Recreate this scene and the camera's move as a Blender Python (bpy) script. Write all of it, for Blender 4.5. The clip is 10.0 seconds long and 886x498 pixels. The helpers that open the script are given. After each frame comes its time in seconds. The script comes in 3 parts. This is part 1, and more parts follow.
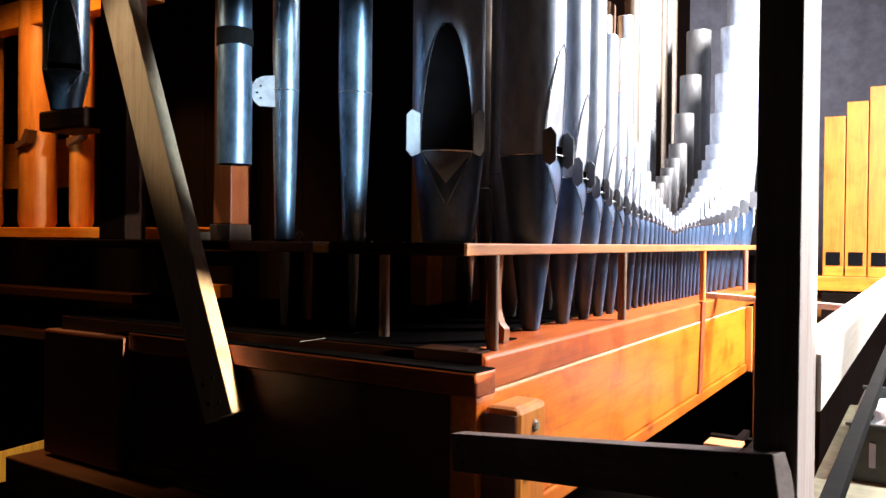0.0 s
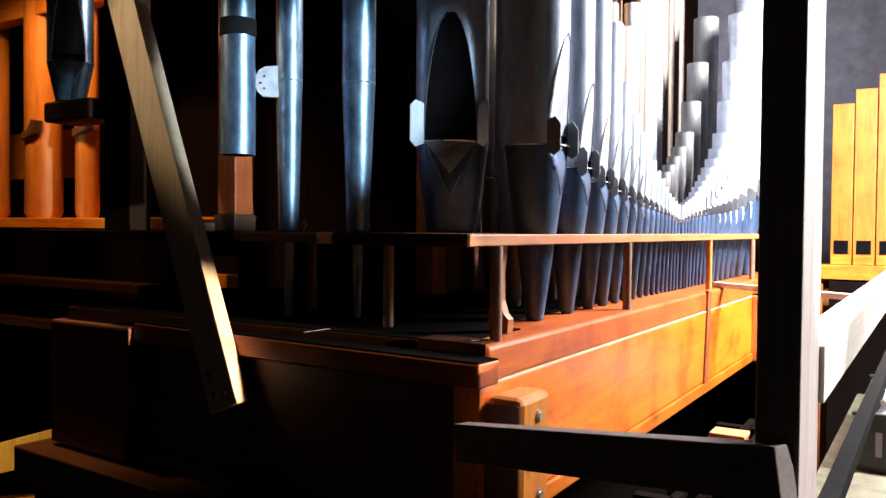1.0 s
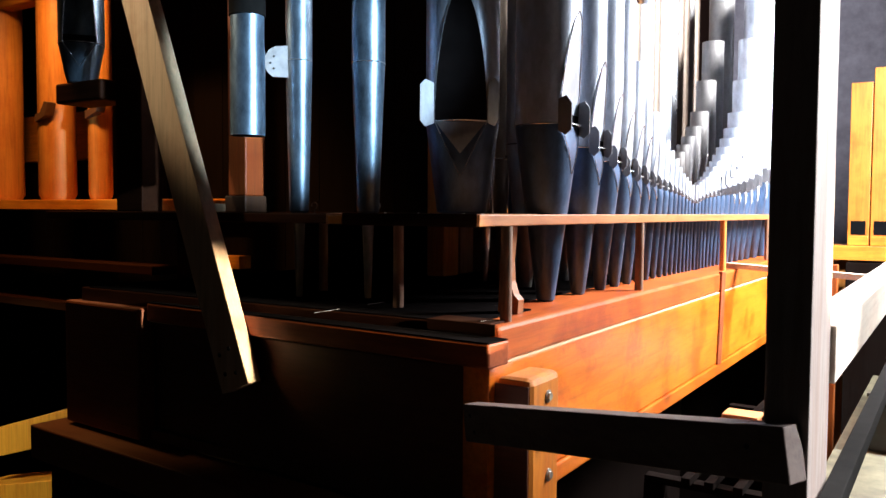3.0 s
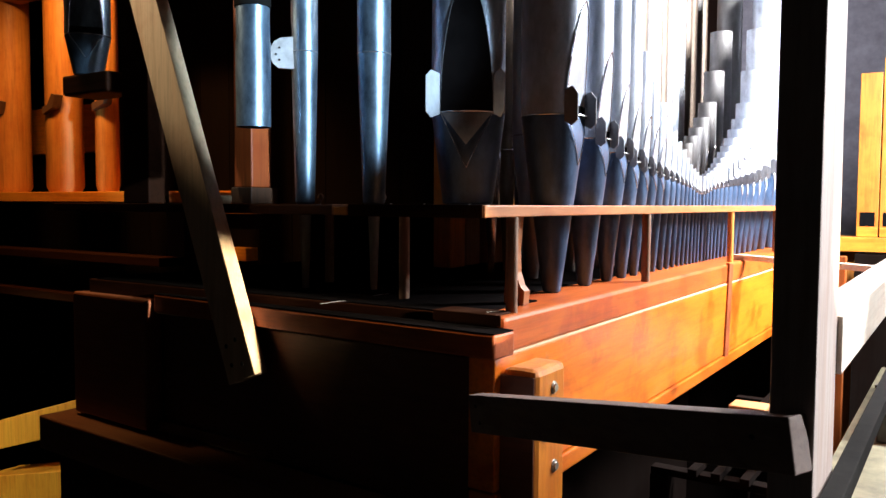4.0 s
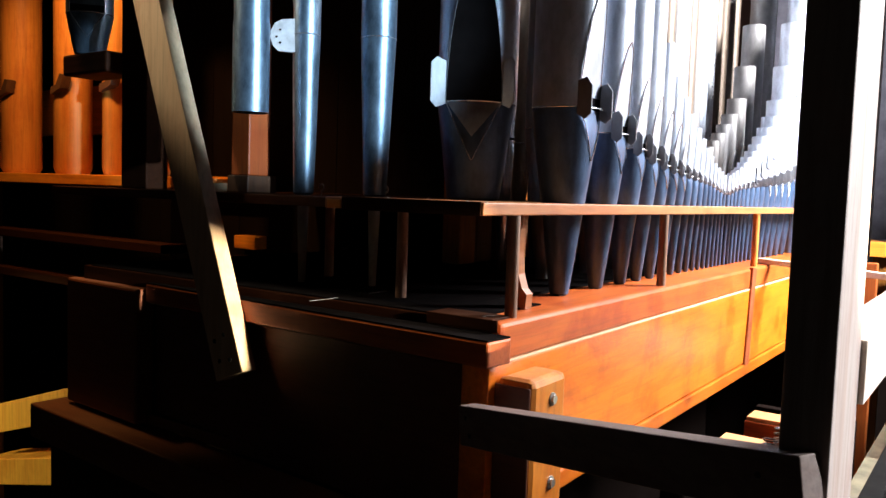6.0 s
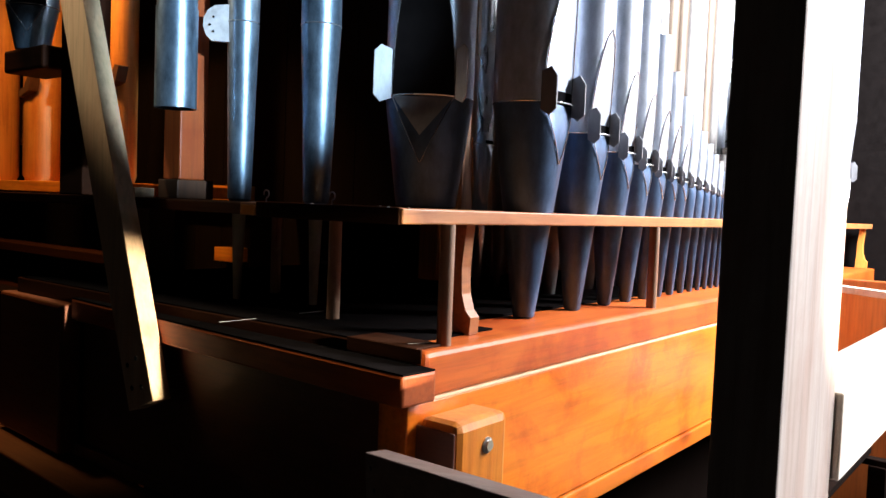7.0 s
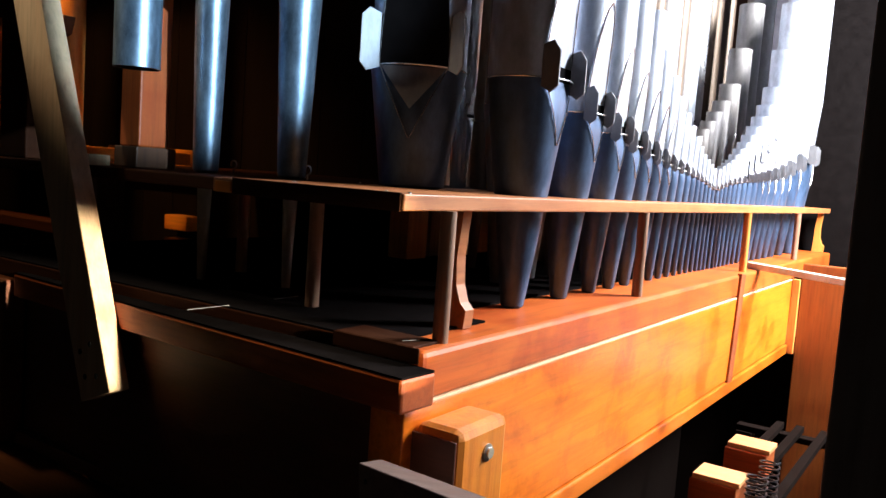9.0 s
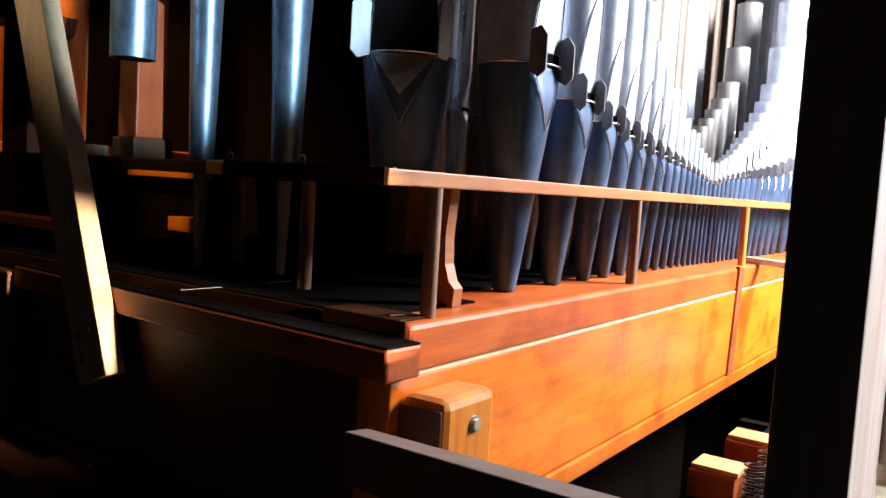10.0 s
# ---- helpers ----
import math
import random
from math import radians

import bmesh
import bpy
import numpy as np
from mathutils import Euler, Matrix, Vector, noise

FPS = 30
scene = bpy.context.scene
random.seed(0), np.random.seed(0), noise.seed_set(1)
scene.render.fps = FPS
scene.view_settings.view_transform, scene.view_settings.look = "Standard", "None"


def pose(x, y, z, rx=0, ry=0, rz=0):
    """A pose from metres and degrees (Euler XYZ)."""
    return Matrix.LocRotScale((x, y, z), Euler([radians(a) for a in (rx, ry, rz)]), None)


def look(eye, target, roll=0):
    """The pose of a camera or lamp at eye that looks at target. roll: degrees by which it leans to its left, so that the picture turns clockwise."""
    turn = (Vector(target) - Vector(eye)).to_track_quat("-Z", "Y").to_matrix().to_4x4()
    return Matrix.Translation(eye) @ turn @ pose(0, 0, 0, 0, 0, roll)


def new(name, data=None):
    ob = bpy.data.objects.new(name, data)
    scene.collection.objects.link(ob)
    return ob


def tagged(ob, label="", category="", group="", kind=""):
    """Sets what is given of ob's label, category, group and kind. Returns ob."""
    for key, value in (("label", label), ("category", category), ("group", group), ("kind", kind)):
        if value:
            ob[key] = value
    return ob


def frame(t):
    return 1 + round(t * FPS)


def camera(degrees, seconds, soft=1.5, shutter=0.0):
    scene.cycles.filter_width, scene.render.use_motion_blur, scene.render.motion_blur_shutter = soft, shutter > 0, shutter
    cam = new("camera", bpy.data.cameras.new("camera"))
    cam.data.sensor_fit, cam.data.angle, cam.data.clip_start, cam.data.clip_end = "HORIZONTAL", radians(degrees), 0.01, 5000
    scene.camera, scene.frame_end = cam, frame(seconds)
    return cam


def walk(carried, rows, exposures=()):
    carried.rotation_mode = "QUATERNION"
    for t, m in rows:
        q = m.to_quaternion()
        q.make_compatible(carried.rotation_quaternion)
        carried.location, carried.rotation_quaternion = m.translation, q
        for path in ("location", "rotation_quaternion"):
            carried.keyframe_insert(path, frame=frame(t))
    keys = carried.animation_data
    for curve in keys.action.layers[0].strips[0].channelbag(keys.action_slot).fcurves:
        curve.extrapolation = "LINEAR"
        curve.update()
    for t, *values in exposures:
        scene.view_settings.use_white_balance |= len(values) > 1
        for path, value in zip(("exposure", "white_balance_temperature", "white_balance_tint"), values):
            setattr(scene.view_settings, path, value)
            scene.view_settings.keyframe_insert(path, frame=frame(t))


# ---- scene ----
cam = camera(58.0, 10.0)
PATH = [
    (0, (0.647, -1.141, 1.513), (-0.392, 0.568, 1.493), 0.6),
    (0.5, (0.649, -1.135, 1.514), (-0.398, 0.569, 1.48), 0.6),
    (1, (0.652, -1.136, 1.517), (-0.402, 0.563, 1.468), 0.5),
    (1.5, (0.652, -1.132, 1.514), (-0.409, 0.563, 1.456), 0.5),
    (2, (0.653, -1.129, 1.512), (-0.415, 0.561, 1.443), 0.4),
    (2.5, (0.655, -1.128, 1.515), (-0.42, 0.556, 1.432), 0.4),
    (4, (0.659, -1.125, 1.512), (-0.439, 0.542, 1.398), 0.3),
    (4.5, (0.658, -1.123, 1.513), (-0.446, 0.54, 1.39), 0.4),
    (5, (0.654, -1.12, 1.516), (-0.452, 0.542, 1.387), 0.9),
    (5.5, (0.619, -1.098, 1.508), (-0.484, 0.566, 1.386), 1.3),
    (6, (0.652, -1.026, 1.521), (-0.5, 0.604, 1.382), 1.9),
    (6.2, (0.691, -0.966, 1.535), (-0.47, 0.655, 1.382), 2.1),
    (7.3, (0.635, -0.744, 1.509), (-0.613, 0.816, 1.414), 2.2),
    (7.5, (0.562, -0.77, 1.537), (-0.621, 0.836, 1.394), 3.8),
    (8, (0.533, -0.732, 1.53), (-0.642, 0.879, 1.379), 4.2),
    (8.5, (0.544, -0.73, 1.535), (-0.601, 0.901, 1.358), 4.2),
    (9, (0.551, -0.733, 1.533), (-0.561, 0.92, 1.35), 4.1),
    (9.5, (0.568, -0.732, 1.524), (-0.519, 0.937, 1.345), 4.0),
    (10, (0.589, -0.731, 1.489), (-0.546, 0.909, 1.338), 3.5),
]
walk(cam, [(t, look(eye, target, roll)) for t, eye, target, roll in PATH])



# ---- world, lamps ----
world = bpy.data.worlds.new("world")
scene.world = world
world.use_nodes = True
world.node_tree.nodes["Background"].inputs[0].default_value = (0.55, 0.62, 0.8, 1)
world.node_tree.nodes["Background"].inputs[1].default_value = 0.0004


def lamp(name, kind, m, watts, colour, size=0.2):
    data = bpy.data.lights.new(name, kind)
    data.energy, data.color = watts, colour
    if kind == "AREA":
        data.shape, data.size = "DISK", size
    else:
        data.shadow_soft_size = size
    ob = new(name, data)
    ob.matrix_world = m
    return ob


def spot(name, eye, target, watts, colour, cone, blend=0.15, size=0.03):
    ob = lamp(name, "SPOT", look(eye, target), watts, colour, size)
    ob.data.spot_size, ob.data.spot_blend = radians(cone), blend
    return ob


tube_light = lamp("tube_light", "AREA", look((1.25, 2.05, 2.8), (-0.1, 2.2, 1.5)), 400, (0.97, 0.97, 1.0), 0.12)
tube_light.data.shape, tube_light.data.size, tube_light.data.size_y = "RECTANGLE", 0.12, 1.5
# Unseen narrow spots, each added to brighten a few parts only.
spot("side_spot", (2.6, -0.075, 1.84), (-0.53, -0.05, 1.30), 1900, (1.0, 0.86, 0.66), 4.9, 0.1)
spot("post_spot", (2.8, 1.5, 2.2), (0.53, -0.15, 1.55), 700, (0.96, 0.97, 1.0), 15, 0.3)
spot("cool_spot", (2.0, -0.22, 2.25), (-0.55, 0.145, 1.775), 560, (0.55, 0.78, 1.0), 10.4, 0.4)
spot("left_lamp", (-1.45, 0.03, 2.35), (-1.75, 0.32, 1.6), 42, (1.0, 0.5, 0.17), 116, 0.6, 0.04)
spot("low_lamp", (-2.7, -0.5, 1.25), (-1.95, 0.3, 0.72), 40, (1.0, 0.72, 0.3), 50, 0.5, 0.04)
# Unseen fill added for the slat's front face.
spot("slat_fill", (-1.3, -0.5, 2.35), (-0.79, -0.06, 1.9), 24, (1.0, 0.82, 0.58), 26, 0.7)


# ---- materials ----
def material(name):
    m = bpy.data.materials.new(name)
    m.use_nodes = True
    n, l = m.node_tree.nodes, m.node_tree.links
    return m, n, l, n["Principled BSDF"]


def coords(n, l, scale, source="Object"):
    tc, mp = n.new("ShaderNodeTexCoord"), n.new("ShaderNodeMapping")
    mp.inputs["Scale"].default_value = scale
    l.new(tc.outputs[source], mp.inputs["Vector"])
    return mp.outputs["Vector"]


def noise_tex(n, l, vec, scale, detail=5, rough=0.6, distort=0.0):
    t = n.new("ShaderNodeTexNoise")
    t.inputs["Scale"].default_value, t.inputs["Detail"].default_value = scale, detail
    t.inputs["Roughness"].default_value, t.inputs["Distortion"].default_value = rough, distort
    l.new(vec, t.inputs["Vector"])
    return t.outputs["Fac"]


def ramp(n, l, fac, stops):
    r = n.new("ShaderNodeValToRGB")
    e = r.color_ramp.elements
    while len(e) < len(stops):
        e.new(0.5)
    for el, (p, c) in zip(e, stops):
        el.position, el.color = p, (*c, 1) if len(c) == 3 else c
    l.new(fac, r.inputs["Fac"])
    return r.outputs["Color"]


def mix(n, l, a, b, fac, mode="MIX"):
    x = n.new("ShaderNodeMix")
    x.data_type, x.blend_type = "RGBA", mode
    if isinstance(fac, float):
        x.inputs[0].default_value = fac
    else:
        l.new(fac, x.inputs[0])
    for s, v in ((6, a), (7, b)):
        if isinstance(v, tuple):
            x.inputs[s].default_value = (*v, 1)
        else:
            l.new(v, x.inputs[s])
    return x.outputs[2]


def bump(n, l, bs, height, strength, distance=0.002):
    b = n.new("ShaderNodeBump")
    b.inputs["Strength"].default_value, b.inputs["Distance"].default_value = strength, distance
    l.new(height, b.inputs["Height"])
    l.new(b.outputs["Normal"], bs.inputs["Normal"])


def shade(v, k):
    return tuple(min(1.0, x * k) for x in v)


def wood(name, base, axis, rough=0.42, contrast=0.5, coat=0.0, stain=0.35, knots=False):
    """Wood with its grain along one axis, broad growth bands, knots and darker stains."""
    m, n, l, bs = material(name)
    s = [22.0, 22.0, 22.0]
    s["xyz".index(axis)] = 1.3
    v = coords(n, l, s)
    fine = noise_tex(n, l, v, 5.0, 8, 0.65, 0.4)
    s2 = [7.0, 7.0, 7.0]
    s2["xyz".index(axis)] = 0.9
    bands = noise_tex(n, l, coords(n, l, s2), 2.2, 3, 0.5, 1.6)
    col = ramp(n, l, fine, [(0.25, shade(base, 1 - contrast)), (0.5, base), (0.78, shade(base, 1 + contrast * 0.5))])
    col = mix(n, l, col, ramp(n, l, bands, [(0.33, (0.7, 0.46, 0.34)), (0.55, (1.0, 1.0, 1.0))]), 0.42, "MULTIPLY")
    if knots:
        vo = n.new("ShaderNodeTexVoronoi")
        vo.inputs["Scale"].default_value = 1.0
        ks = [5.0, 5.0, 5.0]
        ks["xyz".index(axis)] = 2.6
        l.new(coords(n, l, ks), vo.inputs["Vector"])
        col = mix(n, l, col, ramp(n, l, vo.outputs["Distance"], [(0.035, (0.22, 0.08, 0.04)), (0.075, (0.62, 0.42, 0.34)), (0.13, (1, 1, 1))]), 0.85, "MULTIPLY")
    blot = noise_tex(n, l, coords(n, l, (3, 3, 3)), 2.0, 6, 0.7, 0.3)
    col = mix(n, l, col, ramp(n, l, blot, [(0.36, (0.62, 0.26, 0.14)), (0.52, (1, 1, 1))]), stain, "MULTIPLY")
    info = n.new("ShaderNodeObjectInfo")
    col = mix(n, l, col, ramp(n, l, info.outputs["Random"], [(0.0, (0.86, 0.84, 0.82)), (1.0, (1, 1, 1))]), 0.8, "MULTIPLY")
    l.new(col, bs.inputs["Base Color"])
    rg = n.new("ShaderNodeMapRange")
    rg.inputs[3].default_value, rg.inputs[4].default_value = rough - 0.1, rough + 0.16
    l.new(blot, rg.inputs[0])
    l.new(rg.outputs[0], bs.inputs["Roughness"])
    bs.inputs["Coat Weight"].default_value, bs.inputs["Coat Roughness"].default_value = coat, 0.22
    bump(n, l, bs, fine, 0.25, 0.0015)
    return m


def metal(name, base, metallic, rough, mottled=0.35):
    """Dull organ-pipe metal: spotted, finger-marked, faintly dented."""
    m, n, l, bs = material(name)
    v = coords(n, l, (1, 1, 0.45))
    spot = noise_tex(n, l, v, 38, 6, 0.7)
    cloud = noise_tex(n, l, v, 5.5, 4, 0.6, 0.6)
    col = ramp(n, l, spot, [(0.3, shade(base, 1 - mottled)), (0.62, base), (0.85, shade(base, 1 + mottled * 0.4))])
    col = mix(n, l, col, ramp(n, l, cloud, [(0.3, (0.62, 0.66, 0.74)), (0.65, (1, 1, 1))]), 0.7, "MULTIPLY")
    l.new(col, bs.inputs["Base Color"])
    bs.inputs["Metallic"].default_value = metallic
    rg = n.new("ShaderNodeMapRange")
    rg.inputs[3].default_value, rg.inputs[4].default_value = rough - 0.08, rough + 0.16
    l.new(cloud, rg.inputs[0])
    l.new(rg.outputs[0], bs.inputs["Roughness"])
    bump(n, l, bs, cloud, 0.12, 0.004)
    return m


def plain(name, base, rough=0.6, metallic=0.0, scale=30.0, vary=0.25):
    m, n, l, bs = material(name)
    f = noise_tex(n, l, coords(n, l, (1, 1, 1)), scale, 6, 0.65)
    l.new(ramp(n, l, f, [(0.3, shade(base, 1 - vary)), (0.7, shade(base, 1 + vary))]), bs.inputs["Base Color"])
    bs.inputs["Roughness"].default_value, bs.inputs["Metallic"].default_value = rough, metallic
    bump(n, l, bs, f, 0.15, 0.001)
    return m


PINE = (0.62, 0.155, 0.010)
wood_y = wood("varnished_pine_lengthwise", PINE, "y", 0.3, 0.22, 0.08, 0.5, True)
wood_x = wood("varnished_pine_across", (0.82, 0.30, 0.03), "x", 0.4, 0.35, 0.2)
wood_z = wood("varnished_pine_upright", (0.66, 0.26, 0.05), "z", 0.42, 0.35, 0.15)
wood_yellow = wood("yellow_pine", (0.60, 0.20, 0.020), "z", 0.45, 0.35, 0.1)
wood_rack = wood("rack_wood", (0.42, 0.16, 0.05), "y", 0.5, 0.4)
wood_dowel = wood("dowel_wood", (0.28, 0.16, 0.1), "z", 0.55, 0.5)
wood_pale = wood("pale_batten", (0.64, 0.45, 0.27), "z", 0.6, 0.28, 0.0, 0.25)
wood_white = wood("bleached_batten", (0.74, 0.66, 0.56), "y", 0.55, 0.2, 0.0, 0.2)
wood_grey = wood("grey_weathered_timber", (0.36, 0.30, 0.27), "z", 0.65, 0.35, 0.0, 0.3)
# Darker copy of the post's timber; less light bounces onto the leg.
wood_grey_x = wood("darkened_timber_across", (0.20, 0.145, 0.125), "x", 0.65, 0.35, 0.0, 0.3)
wood_dark = wood("dark_stained_wood", (0.10, 0.045, 0.02), "z", 0.5, 0.4)
wood_dark_x = wood("dark_stained_wood_across", (0.14, 0.055, 0.02), "x", 0.5, 0.4)
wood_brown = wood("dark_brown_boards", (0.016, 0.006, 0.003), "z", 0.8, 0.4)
wood_boot = wood("brown_orange_boot", (0.42, 0.085, 0.012), "z", 0.5, 0.4)
wood_trim = wood("red_brown_trim", (0.40, 0.085, 0.012), "x", 0.5, 0.4)
wood_panel = wood("orange_panel", (0.27, 0.065, 0.008), "z", 0.45, 0.35, 0.1)
wood_leg = wood("orange_pine_leg", (0.62, 0.21, 0.018), "z", 0.42, 0.35, 0.1)
wood_pallet = wood("peach_pallet_wood", (0.80, 0.40, 0.17), "x", 0.5, 0.25)
wood_front = wood("knotty_orange_pine", (0.74, 0.195, 0.011), "y", 0.32, 0.3, 0.05, 0.7, True)
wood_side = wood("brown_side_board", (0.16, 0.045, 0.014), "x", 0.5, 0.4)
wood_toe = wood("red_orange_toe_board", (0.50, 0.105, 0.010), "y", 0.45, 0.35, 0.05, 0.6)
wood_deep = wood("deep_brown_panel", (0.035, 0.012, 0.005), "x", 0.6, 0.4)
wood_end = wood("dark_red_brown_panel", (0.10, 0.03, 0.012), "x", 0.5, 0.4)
wood_low = wood("lemon_pine", (0.88, 0.56, 0.1), "z", 0.45, 0.3, 0.1)
# Near-black tone for boards and frames that stand in for darkness.
wood_black = wood("near_black_boards", (0.008, 0.005, 0.004), "z", 0.9, 0.4)
tin = metal("pipe_metal", (0.57, 0.63, 0.73), 0.55, 0.36)
zinc = metal("zinc_pipe", (0.29, 0.40, 0.51), 0.8, 0.33, 0.6)
# Darker pipe metals for the back ranks, in place of weaker light.
dull = metal("dull_grey_pipe", (0.20, 0.19, 0.185), 0.35, 0.5)
brownish = metal("dim_brown_pipe", (0.15, 0.11, 0.08), 0.4, 0.5)
# Darker, bluer copy of the pipe metal: the rack's shade on the feet.
foot_shade_metal = metal("shaded_foot_metal", (0.075, 0.135, 0.25), 0.5, 0.38, 0.5)
lead = metal("ear_lead", (0.20, 0.20, 0.21), 0.3, 0.55)
# Lighter copy of the lead, for lit ears and lip on the large pipe.
lit_lead = metal("lit_lead", (0.40, 0.41, 0.43), 0.2, 0.5)
bright = metal("polished_sleeve", (0.7, 0.72, 0.75), 0.8, 0.22)
steel = plain("steel", (0.55, 0.54, 0.52), 0.3, 0.9)
dark_steel = plain("dark_steel", (0.05, 0.05, 0.055), 0.35, 0.9)
black = plain("black_void", (0.006, 0.006, 0.007), 0.8)
# Flat black cover tone; several parts use it in place of shade.
matte_black = plain("matte_black_cover", (0.006, 0.005, 0.005), 1.0)
for m_black in (black, matte_black):
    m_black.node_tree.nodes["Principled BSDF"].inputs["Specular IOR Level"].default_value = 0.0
black_metal = plain("black_metal", (0.014, 0.013, 0.012), 0.9, 0.0)
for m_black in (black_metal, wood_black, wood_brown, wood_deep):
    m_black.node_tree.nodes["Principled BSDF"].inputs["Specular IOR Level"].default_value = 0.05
leather = plain("white_leather_gasket", (0.66, 0.46, 0.28), 0.8)
# Tone of the painted shadow strip on the chest.
shadow_stripe_mat = plain("stripe_shadow_tone", (0.26, 0.055, 0.01), 0.6)
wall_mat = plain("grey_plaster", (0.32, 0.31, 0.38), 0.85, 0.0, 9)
# Unseen walls and ceiling are near black to hold back bounced light.
low_bounce_wall = plain("low_bounce_plaster", (0.025, 0.023, 0.022), 0.9, 0.0, 9)
floor_mat = wood("floorboards_old", (0.022, 0.017, 0.011), "y", 0.6, 0.4)
bench_mat = plain("worn_beige_board", (0.13, 0.12, 0.075), 0.7, 0.0, 14, 0.4)
paper = plain("white_cloth", (0.75, 0.76, 0.78), 0.8)
tub_mat = plain("dark_plastic", (0.03, 0.034, 0.034), 0.4)
letter_mat = plain("white_lettering", (0.8, 0.8, 0.8), 0.6)


# ---- building helpers ----
def thing(name, at, label, category, group="", kind=""):
    ob = new(name)
    ob.empty_display_size = 0.05
    ob.location = at
    return tagged(ob, label, category, group, kind)


def part(name, bm, mat, parent=None, label="", smooth=False):
    me = bpy.data.meshes.new(name)
    bmesh.ops.recalc_face_normals(bm, faces=bm.faces)
    bm.to_mesh(me)
    bm.free()
    me.materials.append(mat)
    if smooth:
        for p in me.polygons:
            p.use_smooth = True
        me.set_sharp_from_angle(angle=radians(38))
    ob = new(name, me)
    if parent:
        ob.parent = parent
        m = Matrix.Identity(4)
        p = parent
        while p:
            m = p.matrix_basis.copy() @ m if p.parent is None else m
            p = p.parent
        ob.matrix_parent_inverse = m.inverted() if parent.parent is None else Matrix.Identity(4)
    if label:
        ob["label"] = label
    return ob


def box(lo, hi, bevel=0.002, turn=None):
    """A block between two corners, edges eased; turn is a matrix applied afterwards."""
    bm = bmesh.new()
    bmesh.ops.create_cube(bm, size=1)
    lo, hi = Vector(lo), Vector(hi)
    for v in bm.verts:
        v.co = Vector(((v.co.x + 0.5) * (hi.x - lo.x) + lo.x, (v.co.y + 0.5) * (hi.y - lo.y) + lo.y, (v.co.z + 0.5) * (hi.z - lo.z) + lo.z))
    if bevel:
        bmesh.ops.bevel(bm, geom=bm.edges[:], offset=bevel, segments=2, profile=0.5, affect="EDGES")
    if turn:
        bm.transform(turn)
    return bm


def lathe(profile, at, segs=28, closed=True):
    """A turned shape round an upright axis; profile: (radius, height) pairs."""
    bm = bmesh.new()
    rings = []
    for r, z in profile:
        rings.append([bm.verts.new((at[0] + r * math.cos(2 * math.pi * i / segs), at[1] + r * math.sin(2 * math.pi * i / segs), at[2] + z)) for i in range(segs)])
    for a, b in zip(rings, rings[1:]):
        for i in range(segs):
            bm.faces.new((a[i], a[(i + 1) % segs], b[(i + 1) % segs], b[i]))
    if closed:
        bm.faces.new(rings[0][::-1])
        bm.faces.new(rings[-1])
    return bm


def tube(points, radius, segs=8):
    """A round rod along a line of points."""
    bm = bmesh.new()
    pts = [Vector(p) for p in points]
    rings = []
    for i, p in enumerate(pts):
        d = (pts[min(i + 1, len(pts) - 1)] - pts[max(i - 1, 0)]).normalized()
        u = d.orthogonal().normalized() if i == 0 else (rings[-1][1] - d * rings[-1][1].dot(d)).normalized()
        w = d.cross(u)
        rings.append(([bm.verts.new(p + radius * (math.cos(2 * math.pi * k / segs) * u + math.sin(2 * math.pi * k / segs) * w)) for k in range(segs)], u))
    for (a, _), (b, _) in zip(rings, rings[1:]):
        for k in range(segs):
            bm.faces.new((a[k], a[(k + 1) % segs], b[(k + 1) % segs], b[k]))
    bm.faces.new(rings[0][0][::-1])
    bm.faces.new(rings[-1][0])
    return bm


def prism(outline, thickness, m):
    """A flat plate: outline in its own x, y plane, given thickness along z, placed by m."""
    bm = bmesh.new()
    lo = [bm.verts.new((x, y, -thickness / 2)) for x, y in outline]
    hi = [bm.verts.new((x, y, thickness / 2)) for x, y in outline]
    bm.faces.new(lo[::-1])
    bm.faces.new(hi)
    k = len(outline)
    for i in range(k):
        bm.faces.new((lo[i], lo[(i + 1) % k], hi[(i + 1) % k], hi[i]))
    bm.transform(m)
    return bm


def join(*bms):
    out = bmesh.new()
    for b in bms:
        me = bpy.data.meshes.new("tmp")
        b.to_mesh(me)
        b.free()
        out.from_mesh(me)
        bpy.data.meshes.remove(me)
    return out


# ---- heights and lines of the chest ----
TOE, RACK_LO, RACK_HI = 1.322, 1.489, 1.509
LENGTH = 3.02

# ---- setting ----
def setting(name, lo, hi, mat, label):
    return tagged(part(name, box(lo, hi, 0), mat), label, name.split("_")[0], kind="structure")


setting("floor", (-5.2, -4.2, -0.1), (5.2, 7.2, 0.0), floor_mat, "dark old floorboards of the organ loft")
setting("wall_north", (-5.2, 6.0, 0.0), (5.2, 6.2, 4.2), wall_mat, "near-black unseen wall, cutting bounced light behind the pipes")
setting("wall_south", (-5.2, -4.2, 0.0), (5.2, -4.0, 4.2), low_bounce_wall, "near-black unseen wall, cutting bounced light")
setting("wall_west", (-5.2, -4.0, 0.0), (-5.0, 6.0, 4.2), low_bounce_wall, "near-black unseen wall, cutting bounced light")
setting("wall_east", (5.0, -4.0, 0.0), (5.2, 6.0, 4.2), low_bounce_wall, "near-black unseen wall, cutting bounced light")
setting("ceiling", (-5.2, -4.2, 4.2), (5.2, 7.2, 4.3), low_bounce_wall, "near-black unseen ceiling of the organ loft, cutting bounced light")


# ---- wind chest ----
SKEW = Matrix.Translation((0.036, -0.03, 0)) @ Matrix.Rotation(radians(-3.0), 4, "Z") @ Matrix.Translation((-0.036, 0.03, 0))


